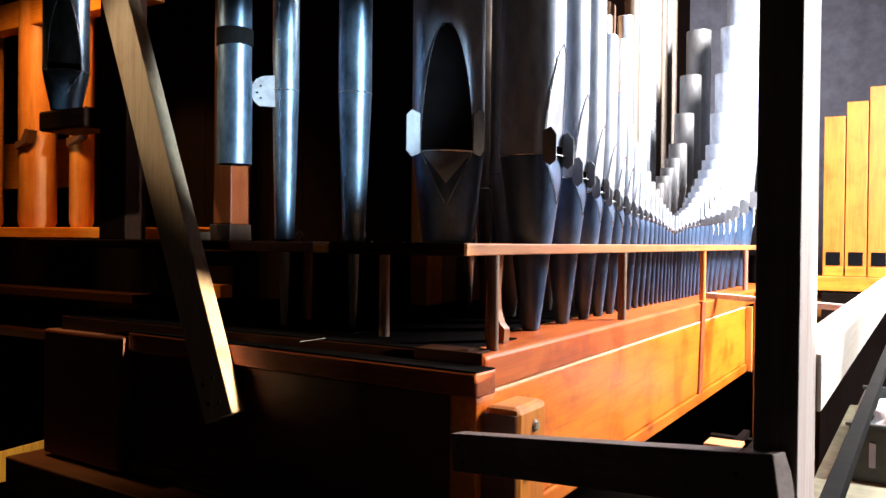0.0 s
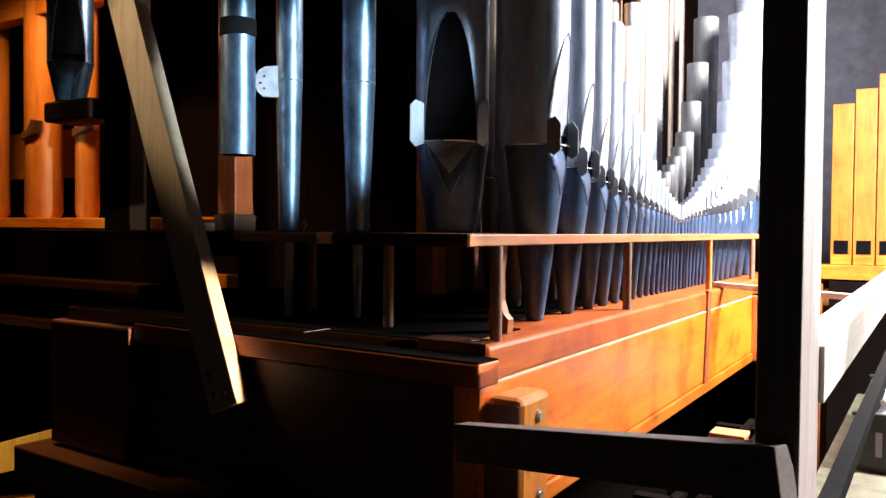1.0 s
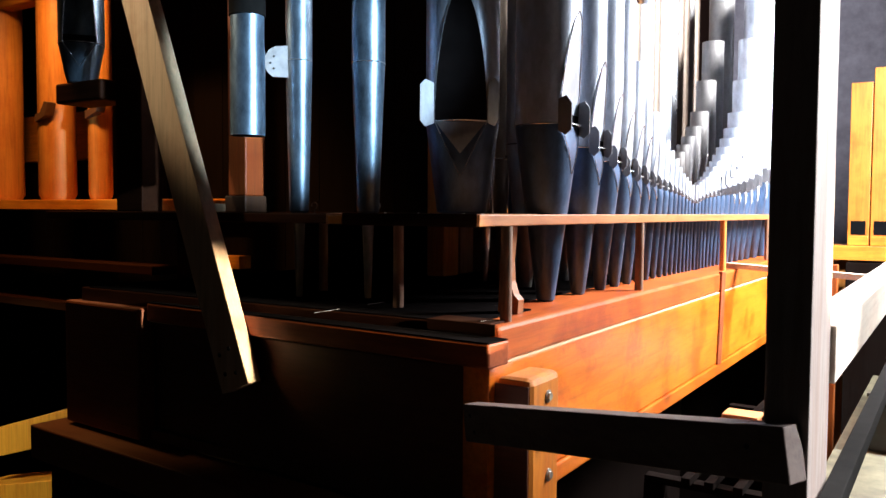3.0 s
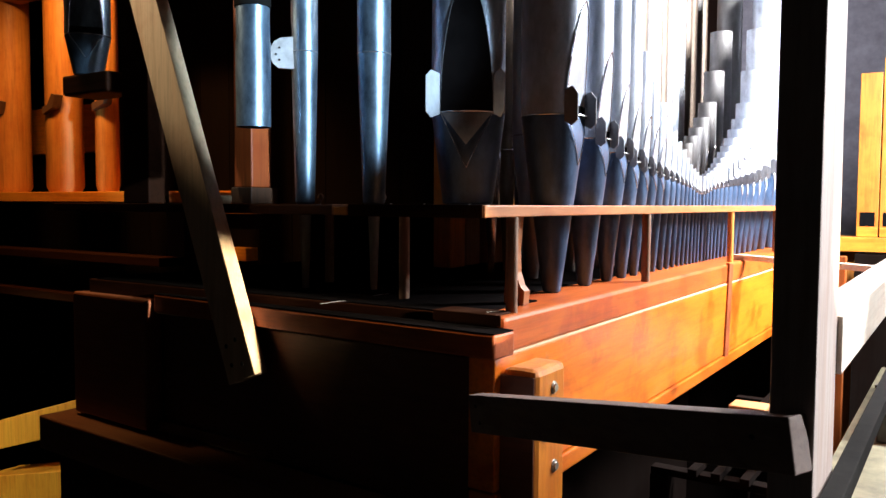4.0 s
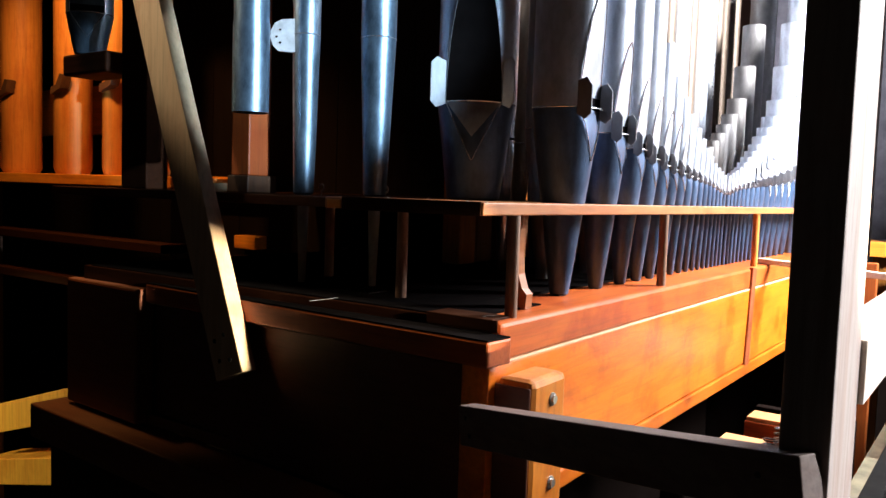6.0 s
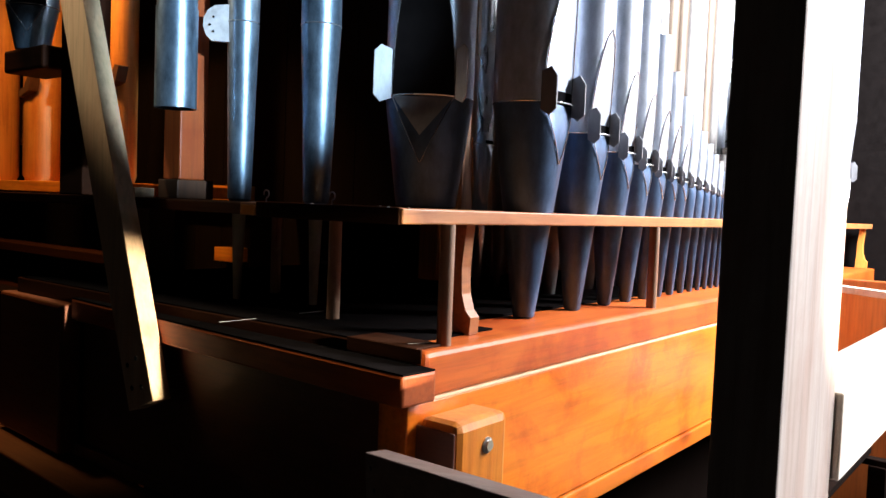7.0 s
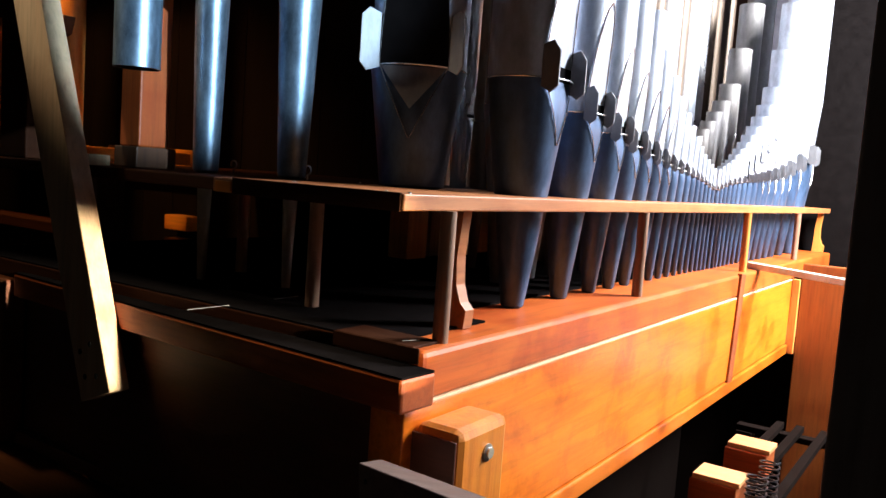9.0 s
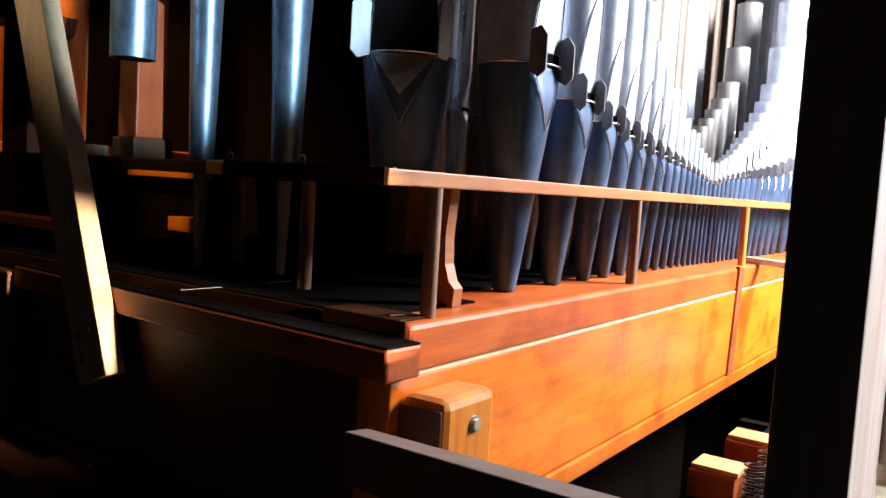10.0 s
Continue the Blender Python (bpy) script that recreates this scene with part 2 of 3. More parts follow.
def build_wind_chest():
    t = thing("wind_chest", (-0.6, 1.5, 1.0), "varnished orange pine wind chest carrying rows of metal pipes", "wind chest")
    part("toe_board", box((-0.125, 0.0345, 1.261), (0.0185, LENGTH, TOE), 0.007), wood_toe, t)
    # Inner board is darker: the rack's shade put into its colour.
    part("toe_board", box((-1.15, 0.035, 1.261), (-0.1255, LENGTH, TOE), 0.002), wood_deep, t, "inner toe board, darkened for the shade under the rack")
    part("gasket", box((-1.1, 0.03, 1.2579), (0.0206, 2.24, 1.2606), 0.0003), leather, t, "thin white leather gasket")
    part("front_board", box((-0.03, 0.0, 1.035), (0.02, 2.24, 1.2575), 0.002), wood_front, t)
    # Black sheets paint the unlit toe board under the rack.
    part("toe_shade_sheet", box((-1.12, 0.037, TOE - 0.001), (-0.125, LENGTH - 0.03, TOE + 0.003), 0.0), matte_black, t, "black sheet for the shade on the toe board")
    part("toe_shade_sheet", box((-0.124, 0.0955, TOE - 0.001), (-0.04, 0.27, TOE + 0.003), 0.0), matte_black, t)
    for a, b in [([-0.329, -0.034, 1.327], [-0.326, 0.035, 1.327]), ([-0.331, 0.127, 1.327], [-0.331, 0.179, 1.327]), ([-0.025, 0.049, 1.327], [-0.011, 0.08, 1.327])]:
        part("slider_edge", tube([a, b], 0.0005, 6), dull, t, "thin grey slider edge on the toe board")
    part("corner_fillet", box((0.0205, 2.2405, 1.0), (0.045, 2.262, 1.262), 0.002), wood_z, t)
    part("bottom_lath", box((-0.03, 0.0, 0.998), (0.026, 2.24, 1.032), 0.004), wood_y, t)
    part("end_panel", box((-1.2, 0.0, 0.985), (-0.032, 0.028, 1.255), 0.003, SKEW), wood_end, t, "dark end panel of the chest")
    part("bottom_board", box((-1.15, 0.03, 0.985), (-0.032, LENGTH - 0.05, 1.01), 0.002), wood_dark_x, t)
    # Dark strip stands in for a shadow down the chest face.
    part("shadow_stripe", box((0.0135, 1.50, 1.02), (0.0255, 1.545, 1.324), 0.001, Matrix.Translation((0, 1.52, 1.322)) @ Matrix.Rotation(radians(-7), 4, "X") @ Matrix.Translation((0, -1.52, -1.322))), shadow_stripe_mat, t, "dark strip standing for a shadow on the chest face")
    part("end_trim", box((-0.88, -0.03, 1.262), (0.036, 0.0325, 1.303), 0.004, SKEW), wood_trim, t)
    # Thin black cover added so the trim's top comes out black.
    part("trim_black_cover", box((-0.878, -0.0285, 1.3025), (0.0345, 0.031, 1.305), 0.0, SKEW), matte_black, t, "thin black cover on the trim's top")
    # Dark covers put shade on the toe board's corner.
    part("corner_block", box((-0.1245, 0.0365, TOE - 0.0005), (0.0, 0.095, TOE + 0.0035), 0.001), wood_deep, t, "dark cover shading the toe board's corner")
    part("corner_edge", box((-0.1245, 0.0322, 1.3065), (0.012, 0.0343, TOE + 0.0035), 0.0005), wood_deep, t, "dark cover shading the corner's end face")
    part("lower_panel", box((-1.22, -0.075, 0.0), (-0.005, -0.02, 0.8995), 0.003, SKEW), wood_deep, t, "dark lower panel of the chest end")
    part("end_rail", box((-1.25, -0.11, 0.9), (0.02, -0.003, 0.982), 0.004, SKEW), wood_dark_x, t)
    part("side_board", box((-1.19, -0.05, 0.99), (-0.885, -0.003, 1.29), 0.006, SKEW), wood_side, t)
    leg = part("leg", box((0.021, 0.02, 0.0), (0.086, 0.135, 1.243), 0.012), wood_leg, t, "yellow pine leg with bolts")
    # Thin dark sheet puts the shade on the leg's left face into colour.
    part("leg_facing", box((0.0215, 0.0155, 0.0), (0.0835, 0.0198, 1.232), 0.0018), wood_end, t, "dark red-brown sheet painting the leg's shaded face")
    for y, z in ((0.085, 1.205), (0.055, 1.13), (0.09, 1.07)):
        part("bolt", lathe([(0.0, 0), (0.011, 0), (0.011, 0.002), (0.007, 0.003), (0.007, 0.006), (0.0, 0.006)], (0, 0, 0), 14), steel, leg, "steel bolt head")
        bpy.context.scene.collection.objects[-1].matrix_basis = pose(0.0855, y, z, 0, 90, 0)
    return t


build_wind_chest()


def build_rack():
    t = thing("pipe_rack", (-0.5, 1.5, TOE), "orange-brown wooden rack board on round dowel pillars", "pipe rack")
    part("board", box((-0.33, 0.0, RACK_LO), (0.0, LENGTH, RACK_HI), 0.002), wood_rack, t)
    # Darker left board and end strip: shade on the rack's end, in colour.
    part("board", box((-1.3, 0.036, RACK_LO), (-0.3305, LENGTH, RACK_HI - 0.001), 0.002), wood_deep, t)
    part("end_edge", box((-0.288, -0.003, RACK_LO - 0.001), (-0.004, -0.0002, RACK_HI + 0.001), 0.0005), wood_deep, t, "thin dark strip painting the unlit rack end")
    pil = [(0.1, wood_dowel), (0.79, wood_dowel), (1.62, wood_z), (2.35, wood_dowel)]
    for y, mat in pil:
        part("pillar", lathe([(0.0105, 0), (0.0105, RACK_LO - TOE)], (-0.004, y, TOE), 16), mat, t, smooth=True)
    for x, y in ((-0.265, 0.14), (-0.6, 0.3)):
        part("pillar", lathe([(0.0105, 0), (0.0105, RACK_LO - TOE)], (x, y, TOE), 16), wood_dowel, t, smooth=True)
    out = [(0, 0), (0.042, 0), (0.044, 0.026), (0.034, 0.036), (0.026, 0.06), (0.024, 0.1), (0.03, 0.166), (0.01, 0.166), (0.004, 0.1), (0.003, 0.05)]
    b = prism(out, 0.022, Matrix.Translation((-0.072, 0.205, TOE + 0.001)) @ Matrix.Rotation(radians(90), 4, "X"))
    part("brace", b, wood_rack, t, "shaped brown wooden brace")
    b = prism(out, 0.03, Matrix.Translation((-0.05, LENGTH - 0.03, TOE + 0.001)) @ Matrix.Rotation(radians(90), 4, "X"))
    part("brace", b, wood_z, t)
    for x, y in ((-0.605, 0.275), (-0.437, 0.295)):
        pts = [(x, y, RACK_HI - 0.005), (x, y, RACK_HI + 0.008)] + [(x + 0.008 * math.sin(a), y, RACK_HI + 0.016 - 0.008 * math.cos(a)) for a in [i * 0.5 for i in range(11)]]
        part("screw_eye", tube(pts, 0.0015, 6), steel, t, "small steel screw eye", True)
    for x, y in ((-0.008, 0.02), (-0.043, 0.02), (-0.245, 0.07), (-0.36, 0.346), (-0.477, 0.63), (-0.643, 1.029)):
        part("nail", lathe([(0.0, 0), (0.0028, 0), (0.0028, 0.001), (0.0014, 0.0026), (0.0, 0.003)], (x, y, RACK_HI - 0.0005), 10), steel, t, "small steel nail head", True)
    # Thin dull tubes stand in for pipe feet lost in shade below the rack.
    for x, y in ((-0.557, 0.172), (-0.415, 0.234)):
        part("dim_foot_tube", lathe([(0.007, 0), (0.0125, 0.16)], (x, y, TOE + 0.003), 16), dull, t, "thin dull stand-in for a pipe foot in shade under the rack", True)
    return t


build_rack()


# ---- pipes ----
def pipe_body(x, y, r, z0, z1, facing, half, arch, z_of_flat):
    """A cylinder whose side is pressed flat under an arch at the mouth; facing in degrees."""
    bm = bmesh.new()
    segs = 56 if r > 0.03 else 24
    rows = sorted({z0, z1, *(z0 + arch * k / 14 for k in range(15) if z0 + arch * k / 14 < z1)})
    rings = []
    ca, sa = math.cos(radians(facing)), math.sin(radians(facing))
    for z in rows:
        h = min(1.0, abs(z - z_of_flat) / arch)
        w = half * math.sqrt(max(0.0, 1 - h ** 1.7))
        flat = math.sqrt(max(0.0, r * r - w * w))
        ring = []
        for i in range(segs):
            a = 2 * math.pi * i / segs
            u, v = r * math.cos(a), r * math.sin(a)
            if u > 0 and abs(v) < w:
                u = flat
            ring.append(bm.verts.new((x + u * ca - v * sa, y + u * sa + v * ca, z)))
        rings.append(ring)
    for a, b in zip(rings, rings[1:]):
        for i in range(segs):
            bm.faces.new((a[i], a[(i + 1) % segs], b[(i + 1) % segs], b[i]))
    inner = [bm.verts.new(Vector((x, y, z1)) + (v.co - Vector((x, y, z1))) * 0.93) for v in rings[-1]]
    deep = [bm.verts.new(v.co - Vector((0, 0, min(0.12, z1 - z0)))) for v in inner]
    for i in range(segs):
        bm.faces.new((rings[-1][i], rings[-1][(i + 1) % segs], inner[(i + 1) % segs], inner[i]))
        bm.faces.new((inner[i], inner[(i + 1) % segs], deep[(i + 1) % segs], deep[i]))
    bm.faces.new(deep)
    return bm


def pipe_foot(x, y, r, tip, z0, z1, facing, half, lip):
    bm = bmesh.new()
    segs = 40 if r > 0.03 else 24
    rings = []
    ca, sa = math.cos(radians(facing)), math.sin(radians(facing))
    rows = [z0, z0 + 0.004] + [z1 - lip * (1 - k / 6) for k in range(7)]
    for z in rows:
        k = (z - z0) / (z1 - z0)
        rr = tip + (r - tip) * k if z > z0 + 0.001 else tip * 0.8
        w = half * max(0.0, (z - (z1 - lip)) / lip)
        flat = math.sqrt(max(0.0, rr * rr - w * w)) if w < rr else rr
        ring = []
        for i in range(segs):
            a = 2 * math.pi * i / segs
            u, v = rr * math.cos(a), rr * math.sin(a)
            if u > 0 and abs(v) < w:
                u = flat
            ring.append(bm.verts.new((x + u * ca - v * sa, y + u * sa + v * ca, z)))
        rings.append(ring)
    for a, b in zip(rings, rings[1:]):
        for i in range(segs):
            bm.faces.new((a[i], a[(i + 1) % segs], b[(i + 1) % segs], b[i]))
    bm.faces.new(rings[0][::-1])
    bm.faces.new(rings[-1])
    return bm


def organ_pipe(x, y, r, mouth, top, facing, label, group, mat=None, ears=True, foot_to=TOE, tip=None, half=0.72, slot=False, ear_mat=None, name="organ_pipe", arch=3.4):
    mat = mat or tin
    tip = tip or max(0.0055, r * 0.27)
    t = thing(name, (x, y, foot_to), label, "organ pipe", group)
    half = r * half
    cut = max(0.006, r * 0.34)
    lip = min(1.5 * r, (mouth - foot_to) * 0.6)
    # Feet of tin pipes carry the shade below the rack in their colour.
    foot = part("foot", pipe_foot(x, y, r, tip, foot_to, mouth, facing, half, lip), foot_shade_metal if mat is tin else mat, t, "tapered foot, darkened in colour for the rack's shade" if mat is tin else "", smooth=True)
    part("body", pipe_body(x, y, r, mouth + 0.0012, top, facing, half, min(arch * r, (top - mouth) * 0.8), mouth), mat, t, smooth=True)
    turn = Matrix.Translation((x, y, 0)) @ Matrix.Rotation(radians(facing), 4, "Z")
    flat = math.sqrt(r * r - half * half)
    # No hole is cut: a black slab paints the dark inside the mouth.
    part("mouth", box((flat - 0.004, -half * 0.96, mouth + 0.001), (flat + 0.0012, half * 0.96, mouth + cut), 0.0, turn), black, t, "black slab in place of the mouth's dark opening")
    part("solder_line", lathe([(r + 0.0004, -0.0012), (r + 0.0012, 0), (r + 0.0004, 0.0012)], (x, y, mouth), 40, False), bright, t)
    if ears:
        eh, ew = max(0.014, r * 1.15), max(0.006, r * 0.42)
        out = [(0, 0.12 * eh), (ew * 0.55, 0), (ew, 0.14 * eh), (ew, 0.8 * eh), (ew * 0.6, eh), (0, 0.92 * eh)]
        for s in (-1, 1):
            m = turn @ Matrix.Translation((flat - 0.002, s * half * 1.03, mouth - eh * 0.3)) @ Matrix.Rotation(radians(90), 4, "X")
            part("ear", prism(out, max(0.0015, r * 0.05), m), ear_mat or lead, t, "flat lead ear beside the mouth")
    if r > 0.03:
        reach = min(arch * r, (top - mouth) * 0.8)
        for s in (-1, 1):
            rows = [k / 14 for k in range(15)]
            wid = [half * math.sqrt(max(0.0, 1 - h ** 1.7)) for h in rows]
            # Bright rod paints the highlight along the arch's edge.
            part("arch_highlight", tube([turn @ Vector((math.sqrt(r * r - w * w) + 0.0006, s * w, mouth + h * reach)) for h, w in zip(rows, wid)], 0.0011, 5), bright, t, "bright rod painting the highlight on the arched lip's edge", True)
            slope = [(turn @ Vector((math.sqrt(max(1e-6, q * q - (half * k) ** 2)) + 0.0008, s * half * k, mouth - lip * (1 - k)))) for k, q in ((k, tip + (r - tip) * (mouth - lip * (1 - k) - foot_to) / (mouth - foot_to)) for k in (0.02, 0.25, 0.5, 0.75, 0.98))]
            # Thin bright line along the lower lip's edge.
            part("lip_edge_line", tube(slope, 0.0010, 5), bright, t, "thin bright line along the lower lip's edge", True)
    if slot and top - mouth > 0.1:
        # The slot's darkness is a black slab on the tube.
        part("tuning_slot", box((r - 0.003, -0.003, top - 0.11), (r + 0.0012, 0.003, top - 0.055), 0.0, turn), black, t, "black slab in place of the tuning slot's opening")
        part("tuning_tongue", lathe([(0.0, -0.004), (0.004, -0.004), (0.004, 0.004), (0.0, 0.004)], (0, 0, 0), 10), lead, t)
        scene.collection.objects[-1].matrix_basis = turn @ pose(r + 0.004, 0, top - 0.112, 90, 0, 0)
    return t


MID = 1.55


def curve(d, table):
    return float(np.interp(abs(d), [a for a, _ in table], [b for _, b in table]))


MOUTHS = [(0, 1.545), (0.15, 1.57), (0.3, 1.583), (0.45, 1.593), (0.6, 1.606), (0.7, 1.618), (0.9, 1.652), (1.15, 1.703), (1.3, 1.74)]
TOPS = [(0, 1.60), (0.15, 1.64), (0.32, 1.716), (0.44, 1.78), (0.53, 1.835), (0.63, 1.92), (0.72, 2.07), (0.79, 2.2), (1.0, 2.55), (1.3, 3.0)]
RADII = [(0, 0.011), (0.1, 0.013), (0.2, 0.018), (0.35, 0.026), (0.5, 0.034), (0.66, 0.044), (0.76, 0.048), (0.86, 0.053), (1.0, 0.064), (1.15, 0.074), (1.3, 0.08)]
front_half = [0.435, 0.61, 0.745, 0.845, 0.935, 1.015, 1.087, 1.153, 1.213, 1.268, 1.319, 1.366, 1.41, 1.452, 1.49, 1.527]
front = front_half + [2 * MID - y for y in reversed(front_half)]
for i, y in enumerate(front):
    d = y - MID
    organ_pipe(-0.088, y, curve(d, RADII) * 0.97, curve(d, MOUTHS), curve(d, TOPS), 2, "grey metal flue pipe with lead ears standing in the rack", "front rank of pipes", slot=d > 0.2)
# the rank behind, its weaker light put into a darker metal
second = [y + 0.06 for y in front_half[1:]] + [2 * MID - y + 0.06 for y in reversed(front_half[1:])]
for y in second:
    d = y - MID - 0.06
    organ_pipe(-0.255, y, curve(d, RADII) * 0.9, curve(d, MOUTHS) + 0.02, curve(d, TOPS) + 0.02, 2, "slender grey metal flue pipe", "second rank of pipes", mat=dull, ears=False)
third = [0.75 + 0.085 * k for k in range(24)]
for y in third:
    d = y - MID - 0.1
    organ_pipe(-0.42, y, max(0.012, 0.036 - 0.01 * abs(d)), 1.66, 2.35 + 0.5 * abs(d) + 0.18 * math.sin(9 * y), 10, "thin metal pipe in mixed grey and brown tones", "third rank of pipes", mat=(brownish, dull, bright, brownish, tin)[int(y * 37) % 5], ears=False)

# the large pipe whose mouth faces the end of the chest
big = organ_pipe(-0.240, 0.335, 0.078, 1.70, 2.9, -62, "large grey metal pipe with a wide arched mouth", "end pipes", ears=False, half=0.7, tip=0.053, foot_to=RACK_HI)


def lip_patch(x, y, r, half, arch, facing, z0):
    """A thin arched leaf lying on the flattened side above the mouth."""
    bm = bmesh.new()
    ca, sa = math.cos(radians(facing)), math.sin(radians(facing))
    grid = []
    for k in range(17):
        h = k / 16 * 0.985
        w = half * math.sqrt(1 - h ** 1.7)
        u = math.sqrt(r * r - w * w) + 0.0015
        grid.append([bm.verts.new((x + u * ca - v * sa, y + u * sa + v * ca, z0 + h * arch)) for v in [w * (c / 5 - 1) for c in range(11)]])
    for a, b in zip(grid, grid[1:]):
        for c in range(10):
            bm.faces.new((a[c], a[c + 1], b[c + 1], b[c]))
    return bm


for s_ear in (-1, 1):
    m_ear = Matrix.Translation((-0.240, 0.335, 0)) @ Matrix.Rotation(radians(-62), 4, "Z") @ Matrix.Translation((0.055, s_ear * 0.0555, 1.688)) @ Matrix.Rotation(radians(s_ear * 48 - 5), 4, "Z") @ Matrix.Rotation(radians(90), 4, "X")
    part("ear", prism([(0, 0.008), (0.022, 0), (0.034, 0.012), (0.034, 0.085), (0.022, 0.097), (0, 0.09)], 0.003, m_ear), lit_lead, big, "flat lead ear beside the mouth, its light put into the colour")
bm_lip = bmesh.new()
bm_lip.faces.new([bm_lip.verts.new(Matrix.Translation((-0.240, 0.335, 0)) @ Matrix.Rotation(radians(-62), 4, "Z") @ Vector(p)) for p in ((0.0575, -0.053, 1.699), (0.0745, 0.0, 1.632), (0.0575, 0.053, 1.699))])
bmesh.ops.solidify(bm_lip, geom=bm_lip.faces[:], thickness=0.002)
part("lower_lip", bm_lip, lit_lead, big, "triangular lower lip, its light put into the colour")
# Black leaf paints the shade on the flattened lip above the mouth.
part("shaded_upper_lip", lip_patch(-0.240, 0.335, 0.078, 0.078 * 0.7, 3.4 * 0.078, -62, 1.70), matte_black, big, "flat upper lip, black in place of its shade")
organ_pipe(-0.557, 0.172, 0.029, 1.836, 2.9, 200, "blue-grey zinc pipe with a white ear", "end pipes", mat=zinc, ears=False, tip=0.0213, foot_to=RACK_HI)
organ_pipe(-0.415, 0.234, 0.036, 1.828, 2.9, 120, "blue-grey zinc pipe with a long tapered foot", "end pipes", mat=zinc, ears=False, tip=0.0235, foot_to=RACK_HI)
ear_out = [(0.028, -0.034), (0.028, 0.034), (-0.004, 0.033), (-0.018, 0.026), (-0.027, 0.012), (-0.028, -0.004), (-0.022, -0.02), (-0.010, -0.031)]
z510 = next(o for o in scene.collection.objects if o.get("label") == "blue-grey zinc pipe with a white ear")
ear_at = Matrix.Translation((-0.588, 0.139, 1.832)) @ Matrix.Rotation(radians(24), 4, "Z") @ Matrix.Rotation(radians(90), 4, "X")
part("ear_plate", prism(ear_out, 0.012, ear_at), paper, z510, "white rounded ear plate")
for dx, dz in ((-0.006, 0.012), (-0.014, -0.002), (-0.006, -0.014)):
    part("pin", prism([(0.0022 * math.cos(k), 0.0022 * math.sin(k)) for k in range(6)], 0.002, ear_at @ Matrix.Translation((dx, dz, 0.0066))), black_metal, z510)


def build_mitred_pipe():
    """A metal tube turned down at its end, with a dark band and a sleeve."""
    x, y, z = -0.592, 0.056, 1.668
    t = thing("mitred_pipe", (x, y, z), "blue-grey metal tube with a dark band, turned downward", "organ pipe")
    part("sleeve", lathe([(0.032, 0), (0.036, 0.0), (0.036, 0.175), (0.032, 0.175)], (x, y, z), 36, False), zinc, t, smooth=True)
    part("tube", lathe([(0.0315, 0), (0.0345, 0.15), (0.0345, 1.2), (0.02, 1.2)], (x, y, z + 0.02), 36), zinc, t, smooth=True)
    part("band", lathe([(0.0345, 0), (0.0375, 0), (0.0375, 0.034), (0.0345, 0.034)], (x, y, z + 0.245), 36, False), black_metal, t, "dark band", smooth=True)
    part("elbow", tube([(x, y, 2.86), (x, y + 0.04, 2.95), (x, y + 0.14, 3.0), (x, y + 0.4, 3.0), (x, 0.965, 3.0)], 0.03, 20), zinc, t, smooth=True)
    return t


build_mitred_pipe()


def build_boot():
    t = thing("wooden_boot", (-0.66, 0.14, RACK_HI), "square orange wooden pipe boot on a dark block", "pipe boot")
    part("block", box((-0.712, 0.1, RACK_HI), (-0.648, 0.18, 1.545), 0.002), wood_dark, t)
    part("boot", box((-0.712, 0.11, 1.545), (-0.657, 0.17, 2.1), 0.003), wood_boot, t)
    return t


tagged(part("small_block", box((-0.715, 0.03, RACK_HI), (-0.675, 0.07, 1.527), 0.002), wood_pale), "small pale wooden block on the rack board", "block")
build_boot()

# ---- leaning slat, posts and rails ----
def build_slat():
    t = thing("leaning_slat", (-0.53, -0.05, 1.17), "pale wooden slat screwed to the chest end, leaning", "slat")
    lo, hi = Vector((-0.535, -0.047, 1.160)), Vector((-0.885, -0.047, 2.03))
    d = hi - lo
    ang = math.degrees(math.atan2(d.x, d.z))
    m = SKEW @ Matrix.Translation(lo) @ Matrix.Rotation(radians(ang), 4, "Y")
    slat = part("slat", box((-0.043, -0.017, 0.0), (0.043, 0.0155, d.length + 0.5), 0.0015, m), wood_pale, t)
    for x, z in ((-0.018, 0.035), (0.014, 0.03), (-0.02, 0.075), (0.012, 0.08)):
        ob = part("screw", lathe([(0.0, 0), (0.0045, 0.0), (0.0045, 0.001), (0.0, 0.0015)], (0, 0, 0), 12), black_metal, t, "dark screw head")
        ob.matrix_basis = Matrix.Translation((0, 0, 0)) @ m @ pose(x, -0.0172, z, 90, 0, 0)
    return t


build_slat()


def build_post():
    t = thing("timber_post", (0.513, -0.225, 0.0), "grey weathered square timber post", "post")
    part("shaft", box((0.491, -0.25, 0.0), (0.535, -0.105, 4.2), 0.002), wood_grey, t)
    return t


build_post()


def bar(name, a, b, w, h, mat, label, category):
    """A straight batten from a to b (centres of its ends), w wide and h high."""
    a, b = Vector(a), Vector(b)
    d = b - a
    m = Matrix.Translation(a) @ d.to_track_quat("X", "Z").to_matrix().to_4x4()
    return tagged(part(name, box((0, -w / 2, -h / 2), (d.length, w / 2, h / 2), 0.0015, m), mat), label, category)




